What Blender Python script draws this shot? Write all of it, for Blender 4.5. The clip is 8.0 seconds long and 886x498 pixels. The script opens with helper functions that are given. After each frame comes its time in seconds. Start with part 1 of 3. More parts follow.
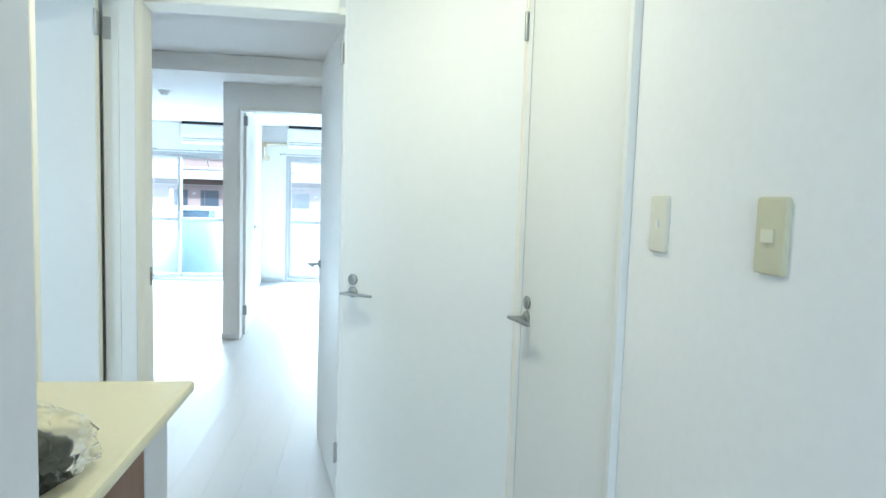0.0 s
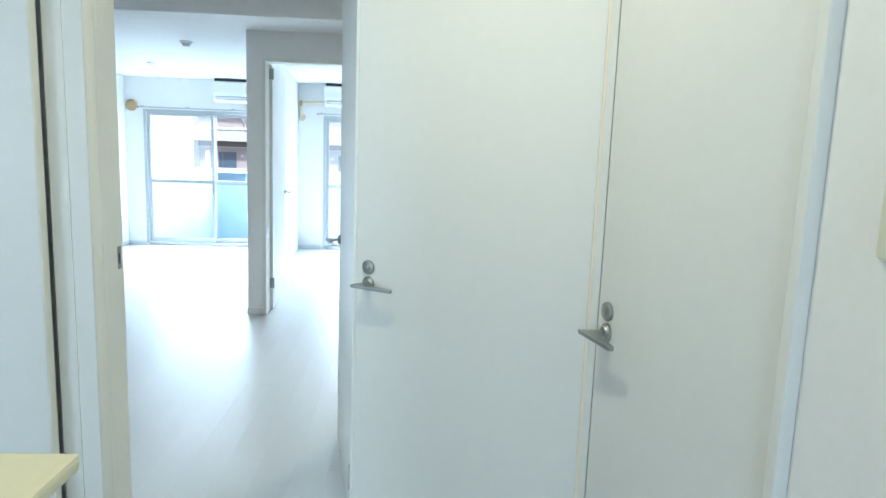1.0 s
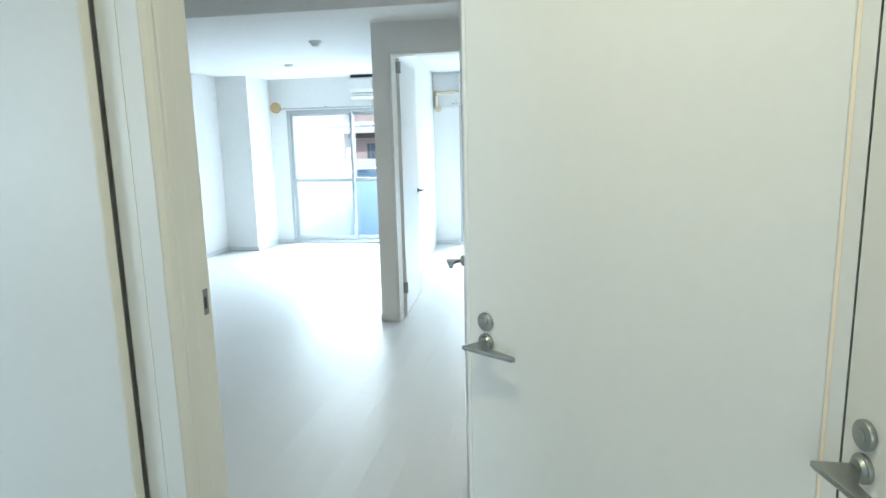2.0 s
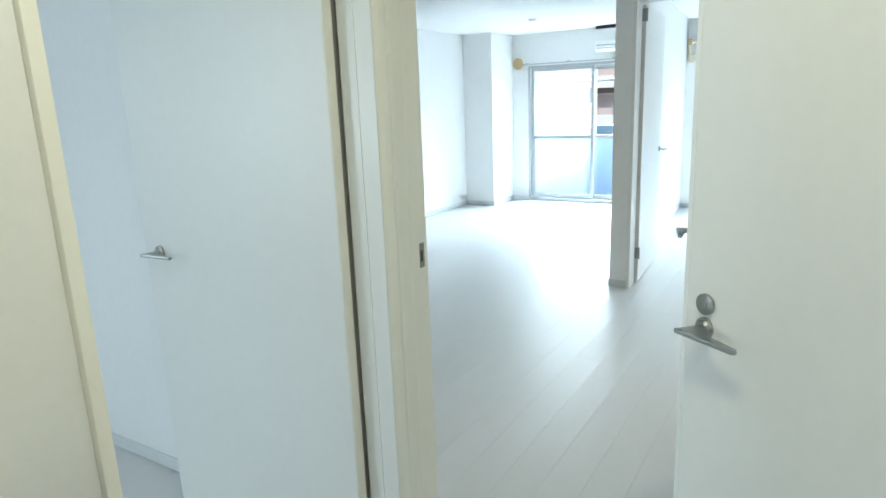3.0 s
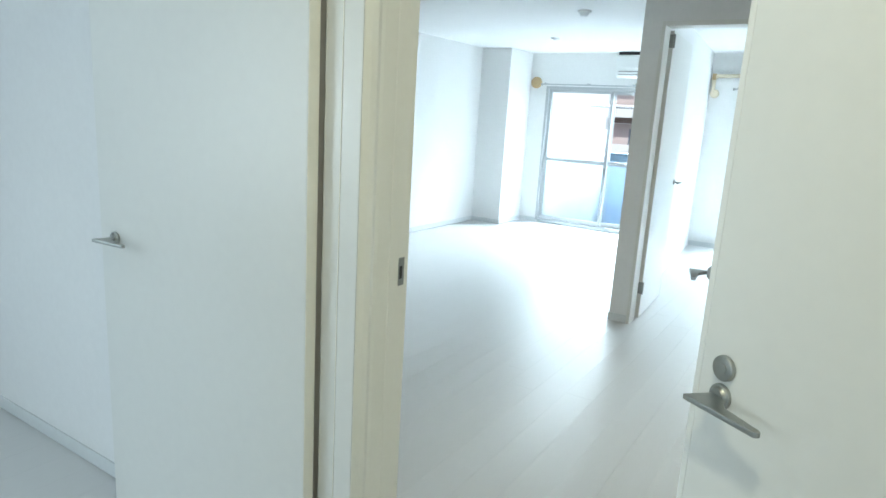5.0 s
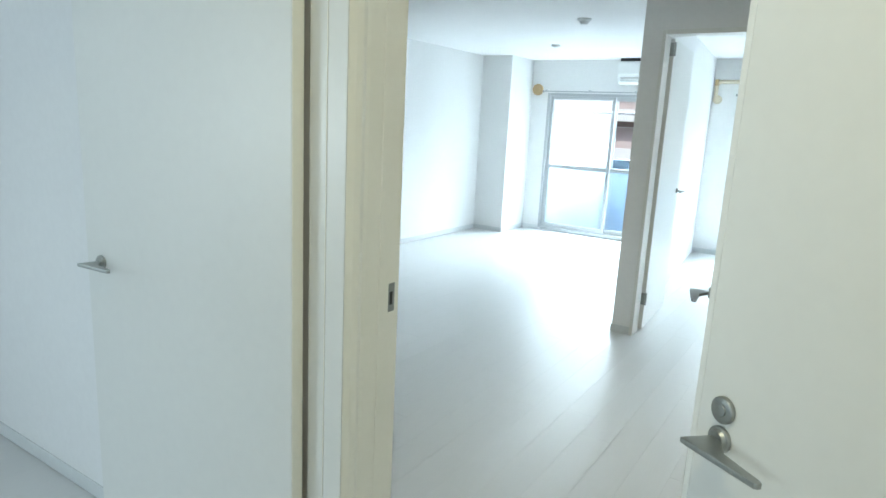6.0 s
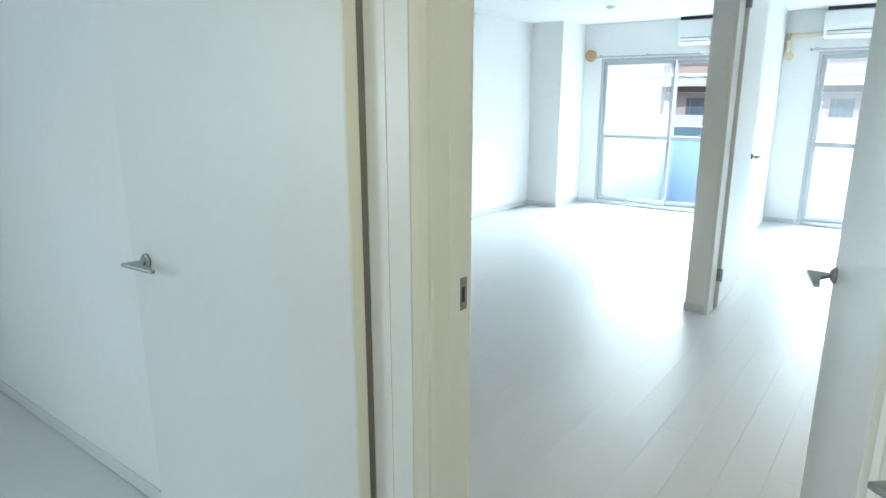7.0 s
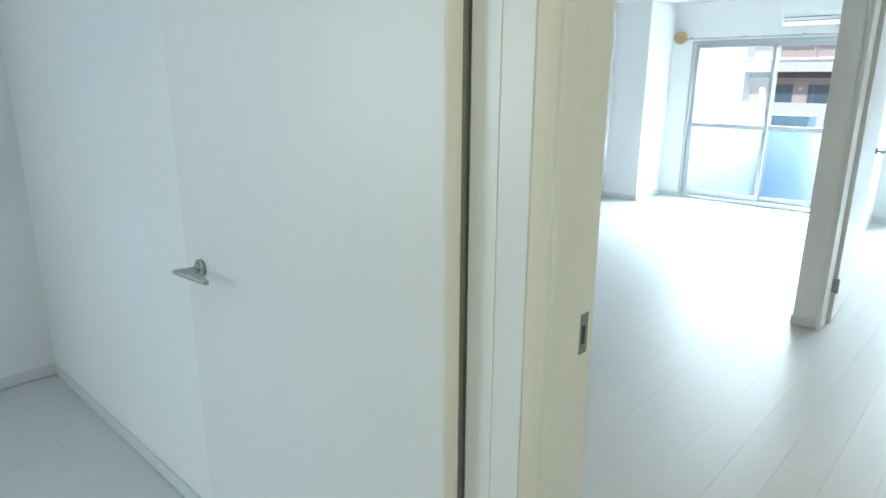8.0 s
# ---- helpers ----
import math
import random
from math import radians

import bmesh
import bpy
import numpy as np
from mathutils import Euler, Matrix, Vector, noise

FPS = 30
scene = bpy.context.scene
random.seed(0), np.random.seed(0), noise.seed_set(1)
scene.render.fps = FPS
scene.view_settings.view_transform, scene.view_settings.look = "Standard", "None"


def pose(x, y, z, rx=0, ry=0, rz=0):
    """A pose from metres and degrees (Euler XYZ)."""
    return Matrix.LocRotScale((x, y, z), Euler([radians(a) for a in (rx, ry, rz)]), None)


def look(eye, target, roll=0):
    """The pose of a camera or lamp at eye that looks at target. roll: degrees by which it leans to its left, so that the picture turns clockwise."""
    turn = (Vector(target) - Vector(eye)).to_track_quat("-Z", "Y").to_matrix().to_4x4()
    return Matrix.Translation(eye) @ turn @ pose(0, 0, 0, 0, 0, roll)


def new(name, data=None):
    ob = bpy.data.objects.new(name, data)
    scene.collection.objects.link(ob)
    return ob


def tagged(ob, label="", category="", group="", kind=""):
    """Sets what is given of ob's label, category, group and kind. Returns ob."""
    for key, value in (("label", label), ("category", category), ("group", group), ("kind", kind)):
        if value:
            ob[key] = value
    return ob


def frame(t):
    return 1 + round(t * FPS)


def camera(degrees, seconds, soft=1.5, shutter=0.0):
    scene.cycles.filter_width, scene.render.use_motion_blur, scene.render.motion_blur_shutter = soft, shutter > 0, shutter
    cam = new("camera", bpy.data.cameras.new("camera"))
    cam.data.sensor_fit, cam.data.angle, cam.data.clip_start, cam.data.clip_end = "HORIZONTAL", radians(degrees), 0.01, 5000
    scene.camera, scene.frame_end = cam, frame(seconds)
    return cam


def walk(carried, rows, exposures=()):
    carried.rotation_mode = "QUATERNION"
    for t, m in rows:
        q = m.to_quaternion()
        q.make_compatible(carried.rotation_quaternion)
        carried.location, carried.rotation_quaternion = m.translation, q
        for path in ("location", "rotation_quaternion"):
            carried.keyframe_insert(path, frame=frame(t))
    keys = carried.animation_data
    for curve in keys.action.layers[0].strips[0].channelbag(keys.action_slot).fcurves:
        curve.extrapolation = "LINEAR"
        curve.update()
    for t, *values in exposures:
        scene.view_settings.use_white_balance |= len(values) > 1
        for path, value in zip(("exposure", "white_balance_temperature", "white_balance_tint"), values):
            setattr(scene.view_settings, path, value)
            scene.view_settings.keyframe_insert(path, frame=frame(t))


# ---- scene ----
cam = camera(70.4, 8.0)
EXPOSURES = [(0.0, 0.87, 5420, 5), (0.5, 0.72, 5430, 5), (1.0, 0.65, 5450, 5), (1.5, 0.56, 5680, 4), (3.0, 0.51, 5850, 4), (4.0, 0.56, 5850, 4), (6.0, 0.46, 5900, 4), (8.0, 0.46, 5900, 4)]
PATH = [
    (0, (0.468, 0.314, 1.362), (0.733, 2.289, 1.193), 1.9),
    (0.3, (0.504, 0.483, 1.349), (0.718, 2.464, 1.183), 0.7),
    (0.5, (0.523, 0.601, 1.345), (0.698, 2.58, 1.119), 0.1),
    (1, (0.554, 0.922, 1.355), (0.674, 2.898, 1.067), 2.1),
    (1.2, (0.566, 1.05, 1.371), (0.584, 3.015, 1.0), -0.4),
    (1.5, (0.579, 1.217, 1.409), (0.452, 3.169, 0.992), -1.4),
    (1.7, (0.58, 1.302, 1.431), (0.417, 3.262, 1.065), -1.4),
    (2.8, (0.633, 1.518, 1.439), (-0.346, 3.212, 1.023), -1.5),
    (3, (0.632, 1.492, 1.435), (-0.395, 3.146, 0.978), -2.2),
    (3.2, (0.63, 1.468, 1.431), (-0.431, 3.093, 0.949), -3.2),
    (3.5, (0.626, 1.457, 1.429), (-0.495, 3.04, 0.942), -1.4),
    (4, (0.609, 1.525, 1.424), (-0.719, 2.896, 0.828), -1.7),
    (4.5, (0.576, 1.635, 1.398), (-0.499, 3.253, 0.92), 4.8),
    (4.7, (0.57, 1.666, 1.398), (-0.492, 3.306, 0.972), 4.1),
    (5.8, (0.554, 1.756, 1.434), (-0.469, 3.423, 1.017), 3.0),
    (6, (0.559, 1.766, 1.442), (-0.497, 3.416, 1.039), 2.9),
    (6.3, (0.555, 1.774, 1.442), (-0.56, 3.377, 1.01), 2.2),
    (6.5, (0.54, 1.79, 1.441), (-0.599, 3.365, 0.969), 1.9),
    (6.8, (0.465, 1.852, 1.433), (-0.689, 3.413, 0.951), 1.0),
    (7, (0.391, 1.905, 1.423), (-0.78, 3.454, 0.945), 0.0),
    (7.2, (0.319, 1.955, 1.412), (-0.875, 3.498, 0.971), 1.0),
    (7.5, (0.229, 2.017, 1.403), (-0.958, 3.546, 0.901), 2.5),
    (7.7, (0.186, 2.049, 1.406), (-1.037, 3.541, 0.879), 2.0),
    (8, (0.137, 2.088, 1.417), (-1.179, 3.5, 0.894), 0.3),
]
walk(cam, [(t, look(eye, target, roll)) for t, eye, target, roll in PATH], exposures=EXPOSURES)

# ---- light ----
world = bpy.data.worlds.new("sky")
scene.world = world
world.use_nodes = True
wn = world.node_tree.nodes
sky = wn.new("ShaderNodeTexSky")
sky.sky_type, sky.sun_disc = "NISHITA", False
sky.sun_elevation, sky.sun_rotation = radians(48), radians(190)
world.node_tree.links.new(sky.outputs["Color"], wn["Background"].inputs["Color"])
wn["Background"].inputs["Strength"].default_value = 0.15

sun = new("sun", bpy.data.lights.new("sun", "SUN"))
sun.data.energy, sun.data.angle, sun.data.color = 2.7, radians(0.5), (1.0, 0.95, 0.88)
sun.matrix_world = look((1.5, -8.0, 9.0), (0, 0, 0))


def sky_panel(name, eye, target, w, h, watts, color):
    lamp = new(name, bpy.data.lights.new(name, "AREA"))
    lamp.data.shape, lamp.data.size, lamp.data.size_y = "RECTANGLE", w, h
    lamp.data.energy, lamp.data.color = watts, color
    lamp.matrix_world = look(eye, target)


sky_panel("skylight_street", (-3.2, 15.5, 6.6), (-2.4, 9.84, 1.2), 13.4, 8.5, 9800, (0.88, 0.965, 1.0))
sky_panel("skylight_side_room", (-3.42, -0.20, 1.40), (-1.4, 1.10, 0.45), 1.1, 1.2, 34, (0.85, 0.955, 1.0))

sky_panel("skylight_entrance", (0.45, -2.5, 1.5), (0.60, 1.2, 0.9), 1.4, 1.8, 36, (0.81, 0.94, 1.0))
HALL_LAMP = (0.38, 1.93)
lamp = new("hall_lamp", bpy.data.lights.new("hall_lamp", "AREA"))
lamp.data.shape, lamp.data.size = "DISK", 0.12
lamp.data.energy, lamp.data.color = 6.3, (1.0, 0.89, 0.60)
lamp.location = (HALL_LAMP[0], HALL_LAMP[1], 2.325)

# assumed lamp, added out of view to warm the beam and bedroom wall
FILL_LAMP = (0.75, 4.55)
lamp = new("living_fill_lamp", bpy.data.lights.new("living_fill_lamp", "AREA"))
lamp.data.shape, lamp.data.size = "DISK", 0.36
lamp.data.energy, lamp.data.color = 9.0, (1.0, 0.87, 0.62)
lamp.location = (FILL_LAMP[0], FILL_LAMP[1], 2.275)


# ---- materials ----
def mat(name, base, rough=0.5, metal=0.0, vary=0.06, grain=40.0, blotch=1.6, bump=0.0, bump_scale=300.0, coat=0.0, spread=0.0, stretch=(1, 1, 1), rough_vary=0.08):
    m = bpy.data.materials.new(name)
    m.use_nodes = True
    n, l = m.node_tree.nodes, m.node_tree.links
    b = n["Principled BSDF"]
    co = n.new("ShaderNodeTexCoord")
    mp = n.new("ShaderNodeMapping")
    mp.inputs["Scale"].default_value = stretch
    l.new(co.outputs["Object"], mp.inputs["Vector"])
    fine, big = n.new("ShaderNodeTexNoise"), n.new("ShaderNodeTexNoise")
    for tex, sc in ((fine, grain), (big, blotch)):
        tex.inputs["Scale"].default_value = sc
        tex.inputs["Detail"].default_value = 5
        l.new(mp.outputs["Vector"], tex.inputs["Vector"])
    add = n.new("ShaderNodeMath")
    add.operation = "ADD"
    l.new(fine.outputs["Fac"], add.inputs[0])
    l.new(big.outputs["Fac"], add.inputs[1])
    last = add.outputs[0]
    if spread:
        info = n.new("ShaderNodeObjectInfo")
        mul = n.new("ShaderNodeMath")
        mul.operation = "MULTIPLY_ADD"
        l.new(info.outputs["Random"], mul.inputs[0])
        mul.inputs[1].default_value = spread
        l.new(last, mul.inputs[2])
        last = mul.outputs[0]
    ramp = n.new("ShaderNodeMapRange")
    ramp.inputs["From Min"].default_value, ramp.inputs["From Max"].default_value = 0.6, 1.4 + spread
    ramp.inputs["To Min"].default_value, ramp.inputs["To Max"].default_value = 1 - vary, 1 + vary * 0.6
    l.new(last, ramp.inputs["Value"])
    col = n.new("ShaderNodeVectorMath")
    col.operation = "SCALE"
    col.inputs[0].default_value = base
    l.new(ramp.outputs["Result"], col.inputs["Scale"])
    l.new(col.outputs["Vector"], b.inputs["Base Color"])
    rr = n.new("ShaderNodeMapRange")
    rr.inputs["From Min"].default_value, rr.inputs["From Max"].default_value = 0.3, 0.7
    rr.inputs["To Min"].default_value, rr.inputs["To Max"].default_value = max(rough - rough_vary, 0.02), min(rough + rough_vary, 1)
    l.new(big.outputs["Fac"], rr.inputs["Value"])
    l.new(rr.outputs["Result"], b.inputs["Roughness"])
    b.inputs["Metallic"].default_value = metal
    b.inputs["Coat Weight"].default_value = coat
    if bump:
        tex = n.new("ShaderNodeTexNoise")
        tex.inputs["Scale"].default_value = bump_scale
        tex.inputs["Detail"].default_value = 3
        l.new(mp.outputs["Vector"], tex.inputs["Vector"])
        bm_ = n.new("ShaderNodeBump")
        bm_.inputs["Strength"].default_value = bump
        bm_.inputs["Distance"].default_value = 0.002
        l.new(tex.outputs["Fac"], bm_.inputs["Height"])
        l.new(bm_.outputs["Normal"], b.inputs["Normal"])
    return m


WALL = mat("wallpaper", (0.86, 0.86, 0.85), 0.75, vary=0.03, bump=0.12, bump_scale=300)
CEIL = mat("ceiling_paper", (0.87, 0.87, 0.87), 0.85, vary=0.03, bump=0.3, bump_scale=220)
DOOR = mat("door_laminate", (0.80, 0.80, 0.765), 0.38, vary=0.025, grain=30, bump=0.05, bump_scale=120)
TRIM = mat("cream_trim", (0.95, 0.93, 0.835), 0.42, vary=0.02, grain=60, blotch=0.9)
BEAD = mat("peach_cream_bead", (0.92, 0.80, 0.62), 0.42, vary=0.03)
SKIRT = mat("skirting_vinyl", (0.72, 0.74, 0.74), 0.45, vary=0.04)
PLANK = mat("white_plank", (0.66, 0.67, 0.67), 0.33, vary=0.03, grain=26, blotch=2.2, bump=0.02, bump_scale=60, spread=0.2, stretch=(5.0, 0.5, 1), rough_vary=0.025)
JOINT = mat("floor_joint", (0.60, 0.61, 0.61), 0.6)
STEEL = mat("satin_nickel", (0.40, 0.41, 0.39), 0.42, metal=1.0, vary=0.08, grain=120)
HINGE = mat("hinge_steel", (0.50, 0.50, 0.49), 0.42, metal=0.8, vary=0.06)
# near-black that stands for the shade inside the latch hole
HOLE_SHADE = mat("hole_shade", (0.05, 0.05, 0.05), 0.5, vary=0.1)
PLATE = mat("beige_switch_plastic", (0.60, 0.57, 0.39), 0.40, vary=0.03)
PLATEWHITE = mat("ivory_switch_plastic", (0.72, 0.70, 0.58), 0.40, vary=0.03)
BUTTON = mat("ivory_button", (0.73, 0.70, 0.53), 0.35, vary=0.03)
COUNTER = mat("cream_counter_laminate", (0.76, 0.71, 0.50), 0.30, vary=0.04, grain=70)
BROWN = mat("brown_veneer", (0.21, 0.085, 0.030), 0.4, vary=0.3, grain=20, stretch=(8, 8, 0.6))
GREYPANEL = mat("pale_panel", (0.74, 0.75, 0.77), 0.4, vary=0.04)
ALU = mat("window_aluminium", (0.50, 0.515, 0.525), 0.42, metal=0.25, vary=0.05)
ACWHITE = mat("air_conditioner_plastic", (0.82, 0.83, 0.82), 0.35, vary=0.02)
ACDARK = mat("dark_grille", (0.03, 0.03, 0.035), 0.6, vary=0.2)
TAN = mat("tan_pipe_tape", (0.50, 0.36, 0.19), 0.6, vary=0.08, bump=0.2, bump_scale=80)
CREAMPIPE = mat("cream_pipe_tape", (0.74, 0.66, 0.50), 0.55, vary=0.08, bump=0.2, bump_scale=80)
CONCRETE = mat("painted_concrete", (0.46, 0.48, 0.50), 0.85, vary=0.10, grain=25, bump=0.5, bump_scale=60)
BLUEBOX = mat("blue_grey_metal", (0.13, 0.22, 0.35), 0.45, vary=0.12)
BLUEDARK = mat("dark_blue_metal", (0.08, 0.12, 0.165), 0.8, vary=0.12)
GREYRAIL = mat("grey_railing", (0.22, 0.20, 0.20), 0.5, vary=0.1)
PINKWALL = mat("pink_stucco", (0.56, 0.455, 0.43), 0.85, vary=0.08, grain=8, bump=0.4, bump_scale=30)
PALEWALL = mat("pale_stucco", (0.74, 0.70, 0.67), 0.85, vary=0.06, grain=8, bump=0.4, bump_scale=30)
# brown darkened to hold the shading under the eaves opposite
BROWNBAND = mat("brown_eave_shade", (0.24, 0.17, 0.16), 0.7, vary=0.15)
BLUEGLASS = mat("house_window_glass", (0.09, 0.14, 0.20), 0.08, vary=0.1)
CHEST = mat("grey_blue_plastic", (0.60, 0.63, 0.65), 0.7, vary=0.1)
ASPHALT = mat("asphalt", (0.05, 0.05, 0.05), 0.9, vary=0.2)


def glass(name, rough, tint, frosted=False):
    m = bpy.data.materials.new(name)
    m.use_nodes = True
    n, l = m.node_tree.nodes, m.node_tree.links
    b = n["Principled BSDF"]
    b.inputs["Base Color"].default_value = (*tint, 1)
    b.inputs["Transmission Weight"].default_value = 1.0
    b.inputs["Roughness"].default_value = rough
    b.inputs["IOR"].default_value = 1.1 if frosted else 1.45
    tex = n.new("ShaderNodeTexNoise")
    tex.inputs["Scale"].default_value = 120 if frosted else 4
    bp_ = n.new("ShaderNodeBump")
    bp_.inputs["Strength"].default_value = 0.25 if frosted else 0.02
    bp_.inputs["Distance"].default_value = 0.002
    l.new(tex.outputs["Fac"], bp_.inputs["Height"])
    l.new(bp_.outputs["Normal"], b.inputs["Normal"])
    return m


MESH = bpy.data.materials.new("insect_mesh")
MESH.use_nodes = True
mn, ml = MESH.node_tree.nodes, MESH.node_tree.links
thru, veil, blend, weave = mn.new("ShaderNodeBsdfTransparent"), mn.new("ShaderNodeBsdfTranslucent"), mn.new("ShaderNodeMixShader"), mn.new("ShaderNodeTexNoise")
veil.inputs["Color"].default_value = (0.36, 0.37, 0.38, 1)
weave.inputs["Scale"].default_value = 900
spread_ = mn.new("ShaderNodeMapRange")
spread_.inputs["To Min"].default_value, spread_.inputs["To Max"].default_value = 0.04, 0.09
ml.new(weave.outputs["Fac"], spread_.inputs["Value"])
ml.new(spread_.outputs["Result"], blend.inputs["Fac"])
ml.new(thru.outputs[0], blend.inputs[1])
ml.new(veil.outputs[0], blend.inputs[2])
ml.new(blend.outputs[0], mn["Material Output"].inputs["Surface"])

CLEAR = glass("clear_glass", 0.0, (0.98, 1.0, 1.0))
FROST = glass("frosted_glass", 0.34, (0.82, 0.90, 0.95), True)
# sand-blasted panes also spread the daylight that falls on them
fn, fl = FROST.node_tree.nodes, FROST.node_tree.links
haze, mixer = fn.new("ShaderNodeBsdfTranslucent"), fn.new("ShaderNodeMixShader")
haze.inputs["Color"].default_value = (0.82, 0.85, 0.87, 1)
mixer.inputs["Fac"].default_value = 0.022
fl.new(fn["Principled BSDF"].outputs[0], mixer.inputs[1])
fl.new(haze.outputs[0], mixer.inputs[2])
fl.new(mixer.outputs[0], fn["Material Output"].inputs["Surface"])
FILM = glass("clear_plastic_film", 0.12, (0.97, 0.98, 0.98), True)


# ---- mesh helpers ----
def add_box(bm, a, b, bevel=0.0, seg=2):
    (x0, y0, z0), (x1, y1, z1) = a, b
    r = bmesh.ops.create_cube(bm, size=1.0)
    m = Matrix.Translation(((x0 + x1) / 2, (y0 + y1) / 2, (z0 + z1) / 2)) @ Matrix.Diagonal((abs(x1 - x0), abs(y1 - y0), abs(z1 - z0), 1))
    bmesh.ops.transform(bm, matrix=m, verts=r["verts"])
    if bevel:
        edges = list({e for v in r["verts"] for e in v.link_edges})
        bmesh.ops.bevel(bm, geom=edges, offset=bevel, segments=seg, affect="EDGES", profile=0.6)
    return bm


def add_prism(bm, pts, z0, z1, bevel=0.0):
    low = [bm.verts.new((x, y, z0)) for x, y in pts]
    high = [bm.verts.new((x, y, z1)) for x, y in pts]
    n = len(pts)
    faces = [bm.faces.new(low[::-1]), bm.faces.new(high)]
    for i in range(n):
        faces.append(bm.faces.new((low[i], low[(i + 1) % n], high[(i + 1) % n], high[i])))
    bmesh.ops.recalc_face_normals(bm, faces=faces)
    if bevel:
        edges = list({e for f in faces for e in f.edges})
        bmesh.ops.bevel(bm, geom=edges, offset=bevel, segments=2, affect="EDGES", profile=0.6)
    return bm


def add_rod(bm, a, b, r, seg=20, r2=None, bevel=0.0):
    a, b = Vector(a), Vector(b)
    d = b - a
    res = bmesh.ops.create_cone(bm, cap_ends=True, segments=seg, radius1=r, radius2=r if r2 is None else r2, depth=d.length)
    m = Matrix.Translation((a + b) / 2) @ d.to_track_quat("Z", "Y").to_matrix().to_4x4()
    bmesh.ops.transform(bm, matrix=m, verts=res["verts"])
    if bevel:
        rim = [e for e in {e for v in res["verts"] for e in v.link_edges} if any(len(f.verts) > 4 for f in e.link_faces)]
        bmesh.ops.bevel(bm, geom=rim, offset=bevel, segments=3, affect="EDGES", profile=0.5)
    return bm


def finish(name, bm, material, smooth=False):
    me = bpy.data.meshes.new(name)
    bm.to_mesh(me)
    bm.free()
    me.materials.append(material)
    if smooth:
        me.polygons.foreach_set("use_smooth", [True] * len(me.polygons))
        me.set_sharp_from_angle(angle=radians(35))
    return me


def part(name, bm, material, parent, label="", smooth=False):
    ob = new(name, finish(name, bm, material, smooth))
    ob.parent = parent
    if label:
        ob["label"] = label
    return ob


def thing(name, label, category, m=None, group="", kind=""):
    ob = new(name)
    ob.empty_display_size = 0.1
    if m is not None:
        ob.matrix_world = m
    return tagged(ob, label, category, group, kind)


def solid(name, bm, material, label, category, kind="structure", smooth=False):
    return tagged(new(name, finish(name, bm, material, smooth)), label, category, kind=kind)


def boxes(*pairs, bevel=0.0):
    bm = bmesh.new()
    for a, b in pairs:
        add_box(bm, a, b, bevel)
    return bm


# ---- plan ----
HL, HR = -0.335, 1.10          # hall side walls
ZH, ZL, ZN = 2.38, 2.29, 2.345  # ceilings: hall and side room, living rooms beyond and before the beam
HEAD, HEAD_T = 2.055, 2.105    # door heads, and that of the toilet door
YW = 9.84                      # inner face of the window wall

solid("wall_hall_left", boxes(((-0.475, -1.3, 0), (HL, 1.9655, ZH)), ((-0.475, 1.9655, HEAD + 0.03), (HL, 2.80, ZH))), WALL, "white papered hall wall with a doorway", "wall")
solid("wall_hall_right", boxes(((HR, -1.3, 0), (HR + 0.12, 1.72, ZH)), ((HR + 0.006, 1.72, HEAD + 0.03), (HR + 0.12, 2.42, ZH)), ((HR + 0.10, 1.72, 0), (HR + 0.22, 2.6, ZH))), WALL, "white papered hall wall", "wall")
solid("wall_hall_back", boxes(((-0.475, -1.42, 0), (0.02, -1.3, ZH)), ((0.90, -1.42, 0), (HR + 0.12, -1.3, ZH)), ((0.02, -1.42, 2.0), (0.90, -1.3, ZH))), WALL, "white papered wall with the open entrance", "wall")
solid("wall_living_near", boxes(((-3.84, 2.865, 0), (-0.39, 3.016, ZH)), ((-0.39, 2.885, HEAD + 0.03), (0.40, 3.016, ZH)), ((0.43, 2.90, 0), (2.3, 3.016, ZH))), WALL, "white papered wall between hall and living room", "wall")
solid("wall_side_room_far", boxes(((-3.31, -1.3, 0), (-3.19, -0.8, ZH)), ((-3.31, 0.4, 0), (-3.19, 2.865, ZH)), ((-3.31, -0.8, 0), (-3.19, 0.4, 0.75)), ((-3.31, -0.8, 2.05), (-3.19, 0.4, ZH))), WALL, "white papered side room wall", "wall")
solid("wall_side_room_near", boxes(((-3.31, -1.42, 0), (-0.475, -1.3, ZH))), WALL, "white papered side room wall", "wall")
solid("wall_living_left", boxes(((-3.84, 3.016, 0), (-3.72, YW, ZN)), ((-3.72, 9.20, 0), (-3.29, YW, ZN))), WALL, "white papered wall with a square pilaster", "wall")
solid("wall_living_right", boxes(((2.2, 3.016, 0), (2.32, YW + 0.15, ZN))), WALL, "white papered wall", "wall")

# window wall with its two openings
W1, W2 = (-3.045, -1.28), (-0.62, 1.18)
WZ0, WZ1 = 0.03, 1.865
solid("wall_window", boxes(((-3.84, YW, 0), (W1[0], YW + 0.15, ZL + 0.1)), ((W1[1], YW, 0), (W2[0], YW + 0.15, ZL + 0.1)), ((W2[1], YW, 0), (2.2, YW + 0.15, ZL + 0.1)),
      ((W1[0], YW, WZ1), (W1[1], YW + 0.15, ZL + 0.1)), ((W2[0], YW, WZ1), (W2[1], YW + 0.15, ZL + 0.1)),
      ((W1[0], YW, -0.1), (W1[1], YW + 0.15, WZ0)), ((W2[0], YW, -0.1), (W2[1], YW + 0.15, WZ0))), WALL, "white papered wall with two balcony windows", "wall")

